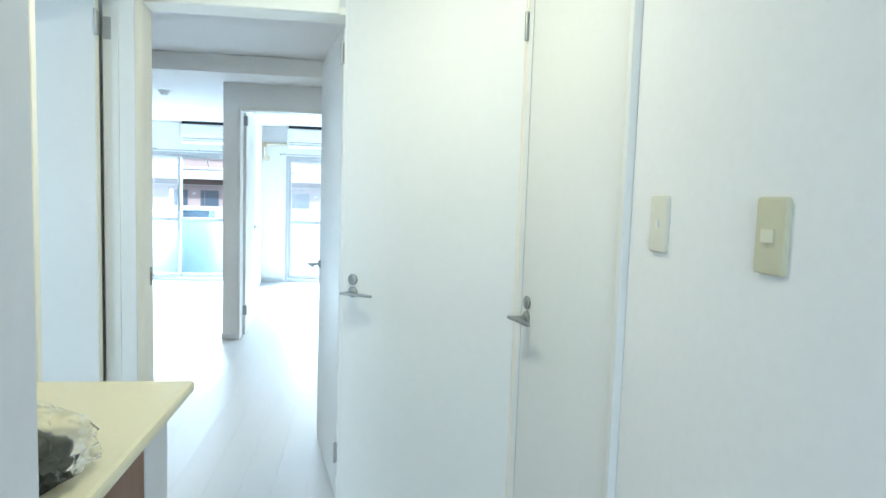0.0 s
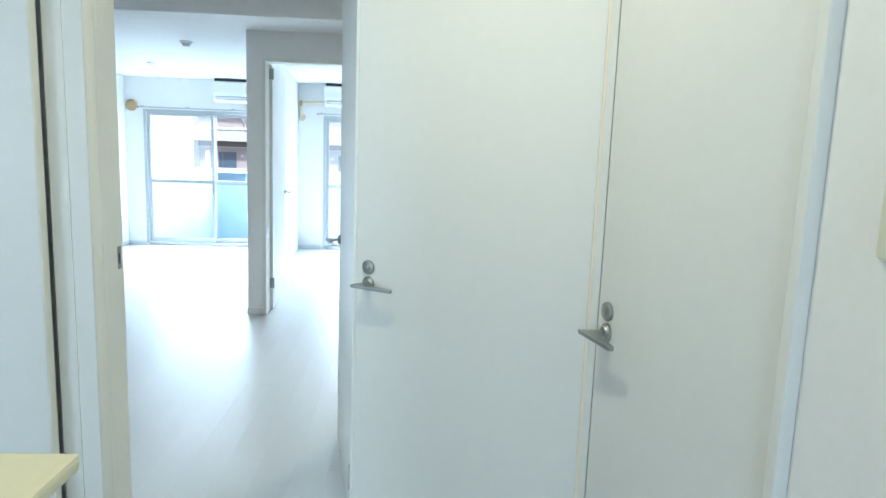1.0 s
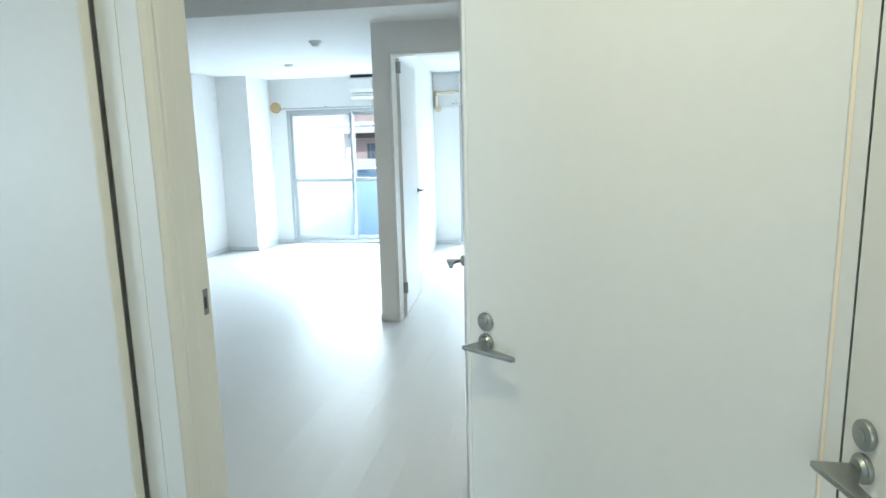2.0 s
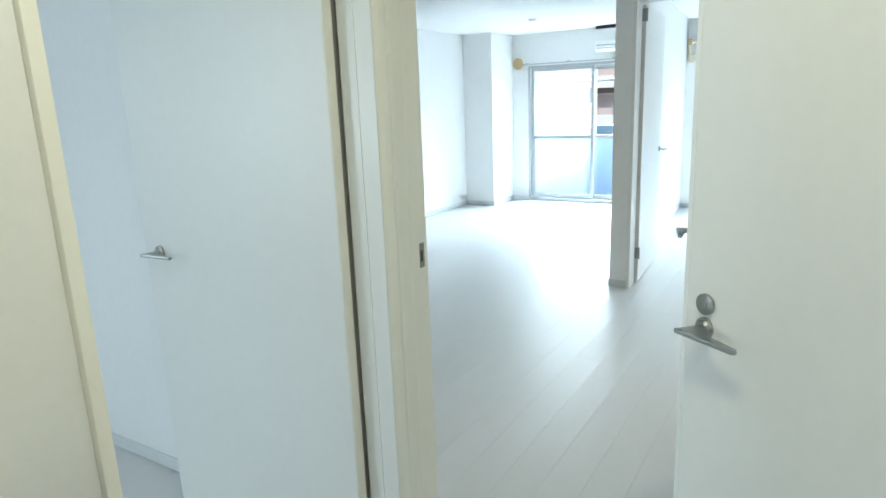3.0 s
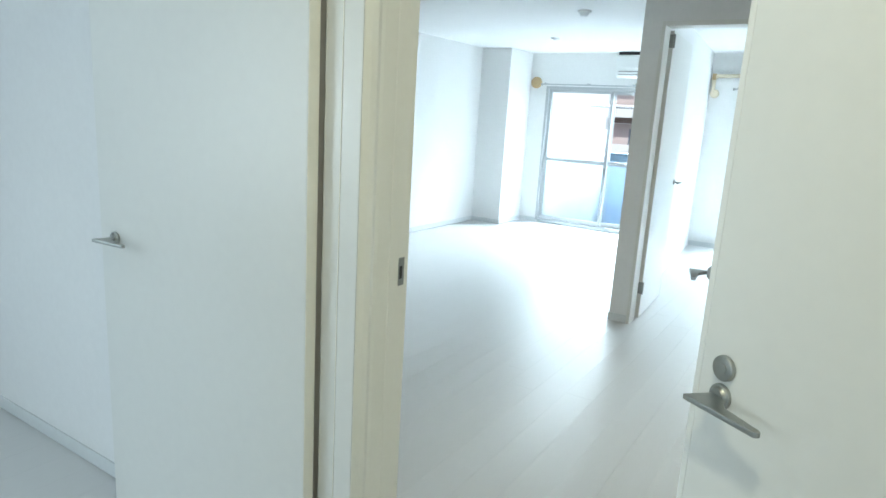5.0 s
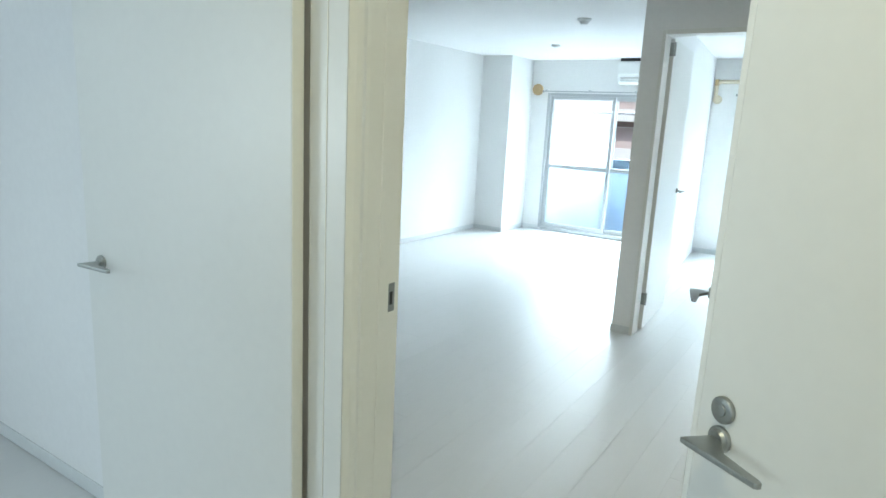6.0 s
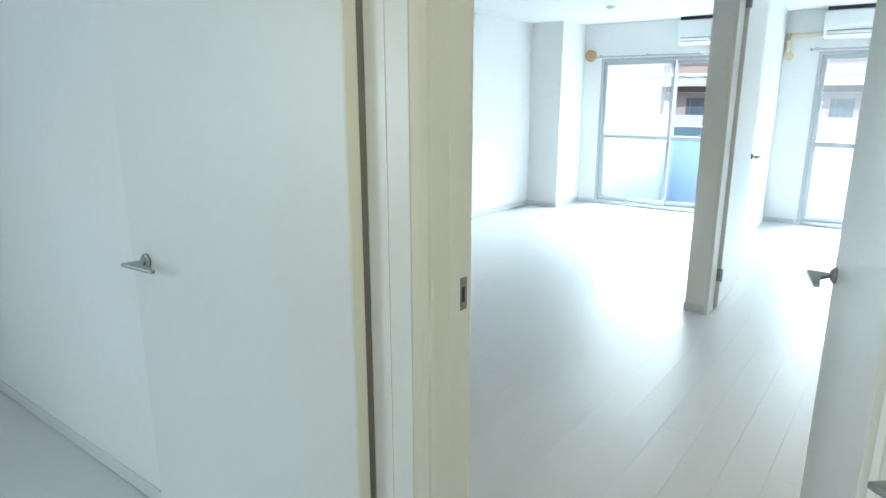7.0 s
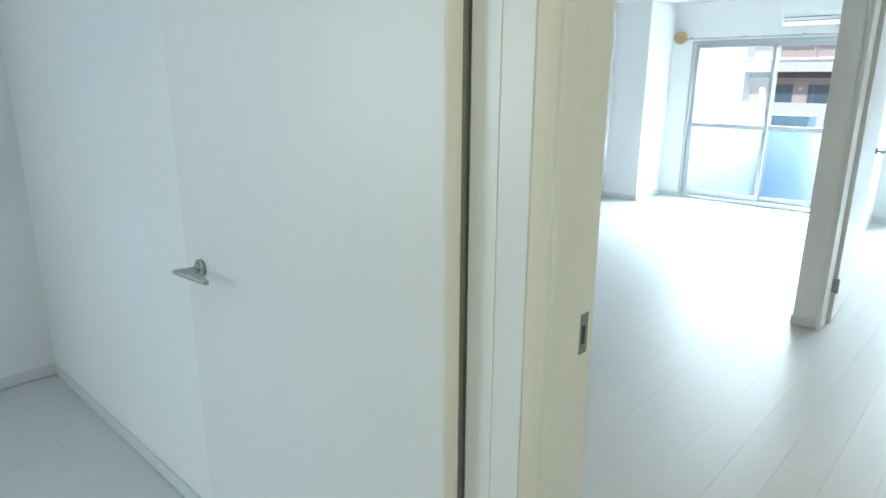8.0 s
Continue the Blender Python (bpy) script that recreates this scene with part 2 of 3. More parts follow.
# wall with the bedroom door, and the partition behind it
DO5 = (-0.60, 0.20)
solid("wall_bedroom", boxes(((-0.739, 6.116, 0), (DO5[0] - 0.012, 6.24, ZN)), ((DO5[0] - 0.012, 6.116, HEAD + 0.03), (DO5[1] + 0.012, 6.24, ZN)), ((DO5[1] + 0.012, 6.116, 0), (2.2, 6.24, ZN))), WALL, "white papered wall with the bedroom doorway", "wall")
bm = bmesh.new()
add_prism(bm, [(-0.739, 6.24), (-0.665, 6.24), (-0.965, YW), (-1.065, YW)], 0, ZN)
solid("wall_partition", bm, WALL, "white papered partition between living room and bedroom", "wall")

solid("ceiling_hall", boxes(((-3.4, -1.45, ZH), (2.4, 3.0, ZH + 0.2))), CEIL, "white ceiling", "ceiling")
solid("ceiling_living", boxes(((-3.85, 3.0, ZN), (2.35, 5.30, ZL + 0.26)), ((-3.85, 5.30, ZL), (2.35, YW, ZL + 0.26))), CEIL, "white papered ceiling", "ceiling")
solid("beam", boxes(((-3.72, 5.20, 2.212), (2.2, 5.45, ZN - 0.002)), bevel=0.004), WALL, "white papered ceiling beam", "beam")

# diagonal wall behind the first closed door
D0, D1 = Vector((0.405, 2.803)), Vector((0.996, 2.366))
DU = (D1 - D0).normalized()
DN = Vector((DU.y, -DU.x))
if DN.y > 0:
    DN = -DN


def diag(s, d):
    p = D0 + DU * s + DN * d
    return (p.x, p.y)


LW = (D1 - D0).length
bm = bmesh.new()
add_prism(bm, [diag(-0.03, -0.02), diag(LW + 0.03, -0.02), diag(LW + 0.09, -0.14), diag(0.03, -0.12)], HEAD + 0.08, ZH)
add_prism(bm, [diag(-0.01, -0.06), diag(LW + 0.03, -0.06), diag(LW + 0.09, -0.14), diag(0.03, -0.12)], 0, HEAD + 0.08)
solid("wall_diagonal", bm, WALL, "white papered diagonal hall wall", "wall")


# ---- doors ----
def lever(parent, side, lock):
    """Lever handle at the parent's origin: x runs towards the hinge, y out of the leaf. side is 1 or -1 along y."""
    bm = bmesh.new()
    add_rod(bm, (0, 0, 0), (0, side * 0.008, 0), 0.0212, 32, bevel=0.002)
    add_rod(bm, (0, side * 0.008, 0), (0, side * 0.013, 0), 0.0175, 32, r2=0.014)
    part("rose", bm, STEEL, parent, smooth=True)
    bm = bmesh.new()
    pts = [(-0.009, 0.010), (0.011, 0.012), (0.044, 0.037), (0.115, 0.043), (0.121, 0.046), (0.121, 0.053), (0.117, 0.057), (-0.006, 0.0655), (-0.0180, 0.0650)]
    add_prism(bm, [(x, y * side) for x, y in pts], -0.005, 0.0040, 0.0016)
    part("lever", bm, STEEL, parent, smooth=True)
    if lock:
        bm = bmesh.new()
        add_rod(bm, (0, 0, 0.049), (0, side * 0.010, 0.049), 0.0215, 32, bevel=0.003)
        ob = part("lock_rosette", bm, STEEL, parent, smooth=True)
        bm = bmesh.new()
        add_rod(bm, (0, side * 0.010, 0.049), (0, side * 0.0125, 0.049), 0.010, 20, bevel=0.001)
        part("emergency_slot", bm, STEEL, ob, smooth=True)


def leaf_door(name, label, hinge, toward, width, thick, swing, handle_sides, lock=0, hinge_z=(0.22, 1.94), backset=0.055, group="", head=HEAD):
    """A flush door. hinge and toward are plan points on the seen face; swing 1 or -1: the side, seen from hinge to tip, on which the thickness lies (1 left)."""
    h, t = Vector(hinge), Vector(toward)
    u = (t - h).normalized()
    ang = math.degrees(math.atan2(u.y, u.x))
    door = thing(name, label, "door", pose(h.x, h.y, 0, 0, 0, ang), group)
    y0, y1 = sorted((0.0, swing * thick))
    part("leaf", boxes(((0.003, y0, 0.010), (width - 0.003, y1, head - 0.006)), bevel=0.0025), DOOR, door)
    for zh in hinge_z:
        bm = bmesh.new()
        add_rod(bm, (-0.002, -swing * 0.006, zh - 0.045), (-0.002, -swing * 0.006, zh + 0.045), 0.0065, 12, bevel=0.001)
        add_box(bm, (-0.0012, y0 + 0.002, zh - 0.043), (0.0011, y1 - 0.002, zh + 0.043))
        part("hinge", bm, STEEL if name in ("bedroom_door", "toilet_door") else HINGE, door, "satin nickel butt hinge", True)
    for face in handle_sides:
        grip = new("door_handle")
        grip.parent = door
        grip["label"] = "satin nickel lever handle"
        yy = y0 if face < 0 else y1
        grip.matrix_basis = pose(width - backset, yy, 0.976) @ Matrix.Diagonal((-1, 1, 1, 1))
        lever(grip, face, lock)
    part("edge_band", boxes(((0.0012, y0 + 0.001, 0.012), (0.0028, y1 - 0.001, head - 0.008))), TRIM if name == "side_room_door" else DOOR, door, "pale edge band")
    bm = boxes(((width - 0.004, (y0 + y1) / 2 - 0.011, 0.93), (width + 0.0006, (y0 + y1) / 2 + 0.011, 1.04)))
    part("latch_plate", bm, STEEL, door)
    return door


G4 = "doors of the flat"
leaf_door("side_room_door", "white flush door standing wide open against the wall", (-0.482, 2.758), (-1.362, 2.750), 0.875, 0.036, -1, (1, -1), 0, backset=0.083, group=G4)
leaf_door("living_room_door", "white flush door opened into the living room", (0.386, 3.030), (0.256, 3.775), 0.765, 0.036, -1, (1, -1), 0, group=G4)
leaf_door("toilet_door", "closed white flush door with lock rosette in the diagonal wall", diag(LW, 0), diag(0, 0), LW, 0.036, -1, (1,), 2, hinge_z=(0.25, 1.92), group=G4, head=HEAD_T)
leaf_door("closet_door", "narrow white flush door with lock rosette, slightly ajar", (1.099, 1.747), (1.009, 2.338), 0.596, 0.036, -1, (1,), 1, group=G4)
leaf_door("bedroom_door", "white flush door opened into the bedroom", (-0.569, 6.278), (-0.617, 7.088), 0.81, 0.036, 1, (-1, 1), 0, hinge_z=(0.24, 1.98), group=G4)


# ---- door frames ----
def trim_boxes(name, label, pairs, material=TRIM, bevel=0.003):
    holder = thing(name, label, "door frame", kind="structure")
    for nm, a, b in pairs:
        part(nm, boxes((a, b), bevel=bevel), material, holder)
    return holder


# side room doorway and the post it shares with the living room door
trim_boxes("trim_side_room_door", "cream painted door frame with stops", [
    ("near_jamb", (-0.485, 1.966, 0), (-0.319, 1.990, HEAD + 0.03)),
    ("head_jamb", (-0.485, 1.9905, HEAD), (-0.322, 2.80, HEAD + 0.03)),
    ])
trim_boxes("trim_door_post", "off-white door post between two doorways", [
    ("post", (-0.476, 2.802, 0), (-0.362, 2.868, HEAD + 0.05)),
    ("stop", (-0.419, 2.7992, 0), (-0.3618, 2.8015, HEAD)),
], DOOR)
living_frame = trim_boxes("trim_living_room_door", "cream painted door frame with stops", [
    ("left_jamb", (-0.389, 2.8685, 0), (-0.376, 3.018, HEAD + 0.03)),
    ("left_stop", (-0.3757, 2.8695, 0), (-0.3665, 2.9305, HEAD)),
    ("left_lip", (-0.3757, 2.9345, 0), (-0.370, 3.0165, HEAD)),
    ("head_jamb", (-0.3735, 2.88, HEAD), (0.4015, 3.018, HEAD + 0.03)),
    ("head_casing", (-0.345, 2.868, HEAD + 0.002), (0.372, 2.8795, HEAD + 0.055)),
    ("right_jamb", (0.402, 2.858, 0), (0.4295, 3.018, HEAD + 0.03)),
])
bm = bmesh.new()
add_prism(bm, [(-0.3615, 2.8000), (-0.3600, 2.8000), (-0.3525, 2.8170), (-0.3490, 2.8340), (-0.3560, 2.8530), (-0.3545, 2.8672), (-0.3615, 2.8672)], 0, HEAD + 0.05, 0.0012)
part("left_casing", bm, TRIM, living_frame, "moulded cream casing")
part("post_bead", boxes(((-0.4212, 2.7982, 0), (-0.4193, 2.8018, HEAD)), bevel=0.0005), TRIM, living_frame)
plate = tagged(new("strike_plate", finish("strike_plate", boxes(((-0.3702, 2.974, 0.960), (-0.3686, 2.998, 1.034)), bevel=0.0006), STEEL)), "satin nickel strike plate on the cream door frame", "strike plate")
# no hole is cut: a dark patch on the plate gives its shade
part("latch_hole_shade", boxes(((-0.3687, 2.978, 0.978), (-0.3681, 2.989, 1.012))), HOLE_SHADE, plate, "dark patch for the shade inside the latch hole")

holder = thing("trim_diagonal_door", "cream painted door frame", "door frame", kind="structure")
bm = bmesh.new()
add_prism(bm, [diag(-0.010, 0.0), diag(0.002, -0.001), diag(0.002, -0.058), diag(-0.010, -0.058)], 0, HEAD + 0.08, 0.002)
part("left_jamb", bm, DOOR, holder)
bm = bmesh.new()
add_prism(bm, [(0.9945, 2.3655), (0.9985, 2.3624), (1.003, 2.376), (0.999, 2.378)], 0, HEAD + 0.08, 0.0006)
part("right_bead", bm, BEAD, holder, "peach-cream bead")
bm = bmesh.new()
add_prism(bm, [(0.9990, 2.3630), (1.0110, 2.3415), (1.06, 2.385), (1.06, 2.47), (1.0085, 2.43)], 0, HEAD + 0.08, 0.0005)
part("corner_post", bm, DOOR, holder)
bm = bmesh.new()
add_prism(bm, [diag(-0.0025, 0.004), diag(LW + 0.0025, 0.004), diag(LW + 0.0025, -0.058), diag(-0.0025, -0.058)], HEAD_T, HEAD_T + 0.03, 0.003)
part("head_jamb", bm, TRIM, holder)

trim_boxes("trim_closet_door", "white painted door frame", [
    ("near_jamb", (HR - 0.020, 1.7205, 0), (HR + 0.09, 1.744, HEAD + 0.03)),
    ("far_jamb", (1.062, 2.39, 0), (1.16, 2.42, HEAD + 0.03)),
    ("head_jamb", (HR - 0.008, 1.7445, HEAD), (HR + 0.09, 2.3835, HEAD + 0.03)),
], DOOR)
trim_boxes("trim_bedroom_door", "off-white door frame", [
    ("left_jamb", (DO5[0] - 0.0115, 6.108, 0), (DO5[0] + 0.012, 6.246, HEAD + 0.03)),
    ("right_jamb", (DO5[1] - 0.012, 6.108, 0), (DO5[1] + 0.0115, 6.246, HEAD + 0.03)),
    ("head_jamb", (DO5[0] + 0.0125, 6.108, HEAD), (DO5[1] - 0.0125, 6.246, HEAD + 0.03)),
], DOOR)


# ---- skirting ----
def skirting(name, pairs):
    h = thing(name, "pale grey vinyl skirting board", "skirting board", kind="structure")
    for a, b in pairs:
        part("board", boxes(((a[0], a[1], 0.002), (b[0], b[1], 0.06)), bevel=0.003), SKIRT, h)


skirting("baseboard_side_room", [((-3.19, 2.857), (-0.49, 2.8648)), ((-3.1898, -1.3), (-3.182, 2.8565))])
skirting("baseboard_living", [((-3.7198, 3.02), (-3.712, 9.1915)), ((-3.7115, 9.192), (-3.282, 9.1998)), ((-3.2898, 9.2), (-3.282, 9.8315)), ((-3.2815, 9.832), (-3.04, 9.8398)), ((-1.24, 9.832), (-1.07, 9.8398))])
skirting("baseboard_bedroom", [((-0.747, 6.108), (-0.613, 6.1158)), ((-0.7468, 6.1162), (-0.7392, 6.24)), ((-0.963, 9.832), (-0.65, 9.8398)), ((0.213, 6.108), (2.2, 6.1158))])
skirting("baseboard_hall", [((HR - 0.008, 0.0), (HR - 0.0002, 1.715)), ((HL + 0.0002, 1.80), (HL + 0.008, 1.935))])


# ---- windows ----
def sash(parent, x0, x1, y, z0, z1, rail_z, crescent):
    f = new("sash")
    f.parent = parent
    w, d = 0.042, 0.028
    for nm, a, b in (("stile", (x0, y - d / 2, z0), (x0 + w, y + d / 2, z1)), ("stile", (x1 - w, y - d / 2, z0), (x1, y + d / 2, z1)),
                     ("top_rail", (x0 + w, y - d / 2, z1 - 0.045), (x1 - w, y + d / 2, z1)), ("bottom_rail", (x0 + w, y - d / 2, z0), (x1 - w, y + d / 2, z0 + 0.06)),
                     ("mid_rail", (x0 + w, y - d / 2, rail_z - 0.026), (x1 - w, y + d / 2, rail_z + 0.026))):
        part(nm, boxes((a, b), bevel=0.003), ALU, f)
    for nm, za, zb, m in (("pane", rail_z + 0.026, z1 - 0.045, CLEAR), ("frosted_pane", z0 + 0.06, rail_z - 0.026, FROST)):
        p = part(nm, boxes(((x0 + w, y - 0.003, za), (x1 - w, y + 0.003, zb))), m, f)
        p.visible_shadow = False
    if crescent:
        bm = bmesh.new()
        cx = x1 - w / 2 if crescent > 0 else x0 + w / 2
        add_box(bm, (cx - 0.012, y - d / 2 - 0.010, 0.76), (cx + 0.012, y - d / 2 - 0.0005, 0.84), 0.003)
        add_rod(bm, (cx, y - d / 2 - 0.02, 0.80), (cx + 0.004, y - d / 2 - 0.02, 0.735), 0.007, 10, bevel=0.002)
        part("crescent_latch", bm, STEEL, f, smooth=True)


def balcony_window(name, x0, x1, mid):
    win = thing(name, "aluminium sliding balcony window, clear above and frosted below", "window", kind="structure")
    ya, yb = YW - 0.012, YW + 0.11
    for nm, a, b in (("frame_side", (x0, ya, WZ0), (x0 + 0.035, yb, WZ1)), ("frame_side", (x1 - 0.035, ya, WZ0), (x1, yb, WZ1)),
                     ("frame_head", (x0 + 0.035, ya, WZ1 - 0.035), (x1 - 0.035, yb, WZ1)), ("frame_sill", (x0 + 0.035, ya, WZ0 - 0.02), (x1 - 0.035, yb, WZ0 + 0.02))):
        part(nm, boxes((a, b), bevel=0.003), ALU, win)
    sash(win, x0 + 0.036, mid + 0.022, YW + 0.035, WZ0 + 0.021, WZ1 - 0.036, 0.897, 1)
    sash(win, mid - 0.022, x1 - 0.036, YW + 0.075, WZ0 + 0.021, WZ1 - 0.036, 0.897, 0)
    scr = new("insect_screen")
    scr.parent = win
    xa, xb, y = x0 + 0.036, mid + 0.03, YW + 0.118
    for nm, a, b in (("screen_stile", (xa, y - 0.008, WZ0 + 0.021), (xa + 0.025, y + 0.008, WZ1 - 0.036)), ("screen_stile", (xb - 0.025, y - 0.008, WZ0 + 0.021), (xb, y + 0.008, WZ1 - 0.036)),
                     ("screen_rail", (xa + 0.025, y - 0.008, 0.893), (xb - 0.025, y + 0.008, 0.917))):
        part(nm, boxes((a, b), bevel=0.002), ALU, scr)
    part("mesh", boxes(((xa + 0.025, y - 0.0006, 0.917), (xb - 0.025, y + 0.0006, WZ1 - 0.04))), MESH, scr, "pale insect mesh")
    return win


balcony_window("window_1", W1[0], W1[1], -2.135)
balcony_window("window_2", W2[0], W2[1], 0.32)


def curtain_rail(x0, x1):
    r = thing("curtain_rail", "thin grey metal curtain rail above the window", "curtain rail", group="curtain rails")
    bm = boxes(((x0, YW - 0.075, 1.877), (x1, YW - 0.058, 1.893)), bevel=0.003)
    part("rail", bm, ALU, r)
    n = 4
    for i in range(n):
        x = x0 + 0.05 + (x1 - x0 - 0.1) * i / (n - 1)
        part("bracket", boxes(((x - 0.012, YW - 0.080, 1.8935), (x + 0.012, YW + 0.0, 1.905)), bevel=0.002), ALU, r)
    for x in (x0, x1):
        part("end_cap", boxes(((x - 0.008, YW - 0.08, 1.868), (x + 0.008, YW - 0.052, 1.897)), bevel=0.004), STEEL, r)


curtain_rail(-3.09, -1.2)
curtain_rail(-0.69, 1.26)


def air_conditioner(x0, x1):
    a = thing("air_conditioner", "white wall-mounted air conditioner above the window", "air conditioner", pose(x0, YW, 0), group="air conditioners")
    w = x1 - x0
    bm = bmesh.new()
    prof = [(0.0, 1.985), (-0.12, 1.975), (-0.175, 2.00), (-0.215, 2.075), (-0.225, 2.10), (-0.225, 2.235), (-0.20, 2.25), (0.0, 2.25)]
    va = [bm.verts.new((0, y, z)) for y, z in prof]
    vb = [bm.verts.new((w, y, z)) for y, z in prof]
    bm.faces.new(va), bm.faces.new(vb[::-1])
    for i in range(len(prof)):
        bm.faces.new((va[i], vb[i], vb[(i + 1) % len(prof)], va[(i + 1) % len(prof)]))
    bmesh.ops.recalc_face_normals(bm, faces=bm.faces[:])
    bmesh.ops.bevel(bm, geom=bm.edges[:], offset=0.006, segments=2, affect="EDGES", profile=0.6)
    part("body", bm, ACWHITE, a, smooth=True)
    part("intake_grille", boxes(((0.02, -0.20, 2.2505), (w - 0.02, -0.01, 2.286))), ACDARK, a, "dark open intake grille")
    for k in range(9):
        part("grille_bar", boxes(((0.02 + (w - 0.04) * k / 8 - 0.003, -0.2005, 2.2505), (0.02 + (w - 0.04) * k / 8 + 0.003, -0.195, 2.287))), ACDARK, a)
    # grey strips laid on the body as the faint shadows beside the louver
    for y, z in ((-0.19, 2.018), (-0.207, 2.053)):
        part("louver_shade_strip", boxes(((0.03, y - 0.006, z - 0.003), (w - 0.03, y + 0.01, z + 0.003))), GREYRAIL, a)
    bm = boxes(((0.03, -0.212, 2.0225), (w - 0.03, -0.186, 2.0485)), bevel=0.004)
    part("louver", bm, ACWHITE, a)
    return a


air_conditioner(-2.05, -1.25)
air_conditioner(-0.585, 0.215)

sleeve = thing("pipe_sleeve_cap", "tan round cap over the pipe hole in the wall", "pipe cap", pose(-3.19, YW, 1.905))
bm = bmesh.new()
add_rod(bm, (0, 0, 0), (0, -0.05, 0), 0.075, 32, bevel=0.012)
part("cap", bm, TAN, sleeve, smooth=True)
bm = bmesh.new()
add_rod(bm, (0, -0.05, 0), (0, -0.058, 0), 0.045, 24, bevel=0.004)
part("plug", bm, TAN, sleeve, smooth=True)


def tube(name, pts, r, material, parent):
    cu = bpy.data.curves.new(name, "CURVE")
    cu.dimensions, cu.bevel_depth, cu.bevel_resolution = "3D", r, 5
    sp = cu.splines.new("POLY")
    sp.points.add(len(pts) - 1)
    for p, q in zip(sp.points, pts):
        p.co = (*q, 1)
    tmp = bpy.data.objects.new(name, cu)
    scene.collection.objects.link(tmp)
    me = bpy.data.meshes.new_from_object(tmp.evaluated_get(bpy.context.evaluated_depsgraph_get()))
    bpy.data.objects.remove(tmp)
    me.materials.append(material)
    me.polygons.foreach_set("use_smooth", [True] * len(me.polygons))
    ob = new(name, me)
    ob.parent = parent
    return ob


def arc(c, r, a0, a1, n, y):
    return [(c[0] + r * math.cos(radians(a0 + (a1 - a0) * i / n)), y, c[1] + r * math.sin(radians(a0 + (a1 - a0) * i / n))) for i in range(n + 1)]


pipe = thing("refrigerant_pipe", "cream taped pipe from the air conditioner to a wall hole", "pipe")
tube("taped_pipe", [(-0.59, 9.80, 2.035), (-0.77, 9.80, 2.03)] + arc((-0.865, 1.975), 0.055, 80, 180, 8, 9.80) + [(-0.920, 9.80, 1.86)], 0.021, CREAMPIPE, pipe)
bm = bmesh.new()
add_rod(bm, (-0.900, YW, 1.83), (-0.900, YW - 0.045, 1.83), 0.05, 28, bevel=0.01)
part("wall_cap", bm, CREAMPIPE, pipe, smooth=True)
bm = boxes(((-0.940, 9.770, 1.985), (-0.900, 9.84, 2.055)), bevel=0.004)
part("pipe_clip", bm, TAN, pipe)


# ---- ceiling fixtures ----
det = thing("smoke_detector", "small white round smoke detector on the ceiling", "smoke detector", pose(-1.43, 6.80, ZL))
bm = bmesh.new()
add_rod(bm, (0, 0, 0), (0, 0, -0.018), 0.055, 32, bevel=0.004)
part("base", bm, ACWHITE, det, smooth=True)
bm = bmesh.new()
add_rod(bm, (0, 0, -0.018), (0, 0, -0.045), 0.042, 28, r2=0.026, bevel=0.003)
part("sensor_head", bm, SKIRT, det, smooth=True)
ros = thing("ceiling_socket", "white round ceiling lamp socket", "lamp socket", pose(-2.33, 8.33, ZL))
bm = bmesh.new()
add_rod(bm, (0, 0, 0), (0, 0, -0.020), 0.048, 28, bevel=0.004)
part("socket_base", bm, ACWHITE, ros, smooth=True)
bm = bmesh.new()
add_rod(bm, (0, 0, -0.020), (0, 0, -0.026), 0.026, 24, bevel=0.002)
part("socket_plug", bm, SKIRT, ros, smooth=True)
dl = thing("hall_downlight", "white round hall ceiling lamp", "ceiling lamp", pose(HALL_LAMP[0], HALL_LAMP[1], ZH))
bm = bmesh.new()
add_rod(bm, (0, 0, 0), (0, 0, -0.03), 0.075, 32, bevel=0.006)
part("lamp_base", bm, ACWHITE, dl, smooth=True)


# unseen fixture, added to carry the assumed fill lamp
kl = thing("fill_lamp_fixture", "assumed white round ceiling light beside the beam, out of view", "ceiling lamp", pose(FILL_LAMP[0], FILL_LAMP[1], ZN))
bm = bmesh.new()
add_rod(bm, (0, 0, 0), (0, 0, -0.06), 0.20, 40, bevel=0.01)
part("lamp_base", bm, ACWHITE, kl, smooth=True)
for zh in (0.22, 1.94):
    tagged(new("hinge_plate", finish("hinge_plate", boxes(((-0.472, 2.8005, zh - 0.05), (-0.445, 2.8018, zh + 0.03)), bevel=0.0005), HINGE)), "satin nickel hinge plate on the door post", "hinge", group="hinge plates")


# ---- switches ----
def rounded_plate(w, h, y0, y1, radius, bevel):
    """A plate in the xz plane with round corners, from y0 at the back to y1 in front."""
    pts = []
    for cx, cz, a0 in ((w / 2 - radius, h / 2 - radius, 0), (radius - w / 2, h / 2 - radius, 90), (radius - w / 2, radius - h / 2, 180), (w / 2 - radius, radius - h / 2, 270)):
        pts += [(cx + radius * math.cos(radians(a0 + 15 * k)), cz + radius * math.sin(radians(a0 + 15 * k))) for k in range(7)]
    bm = bmesh.new()
    back, front = [bm.verts.new((x, y0, z)) for x, z in pts], [bm.verts.new((x, y1, z)) for x, z in pts]
    face = bm.faces.new(front)
    bm.faces.new(back[::-1])
    n = len(pts)
    for k in range(n):
        bm.faces.new((back[k], back[(k + 1) % n], front[(k + 1) % n], front[k]))
    bmesh.ops.recalc_face_normals(bm, faces=bm.faces[:])
    bmesh.ops.bevel(bm, geom=list(face.edges), offset=bevel, segments=4, affect="EDGES", profile=0.5)
    return bm


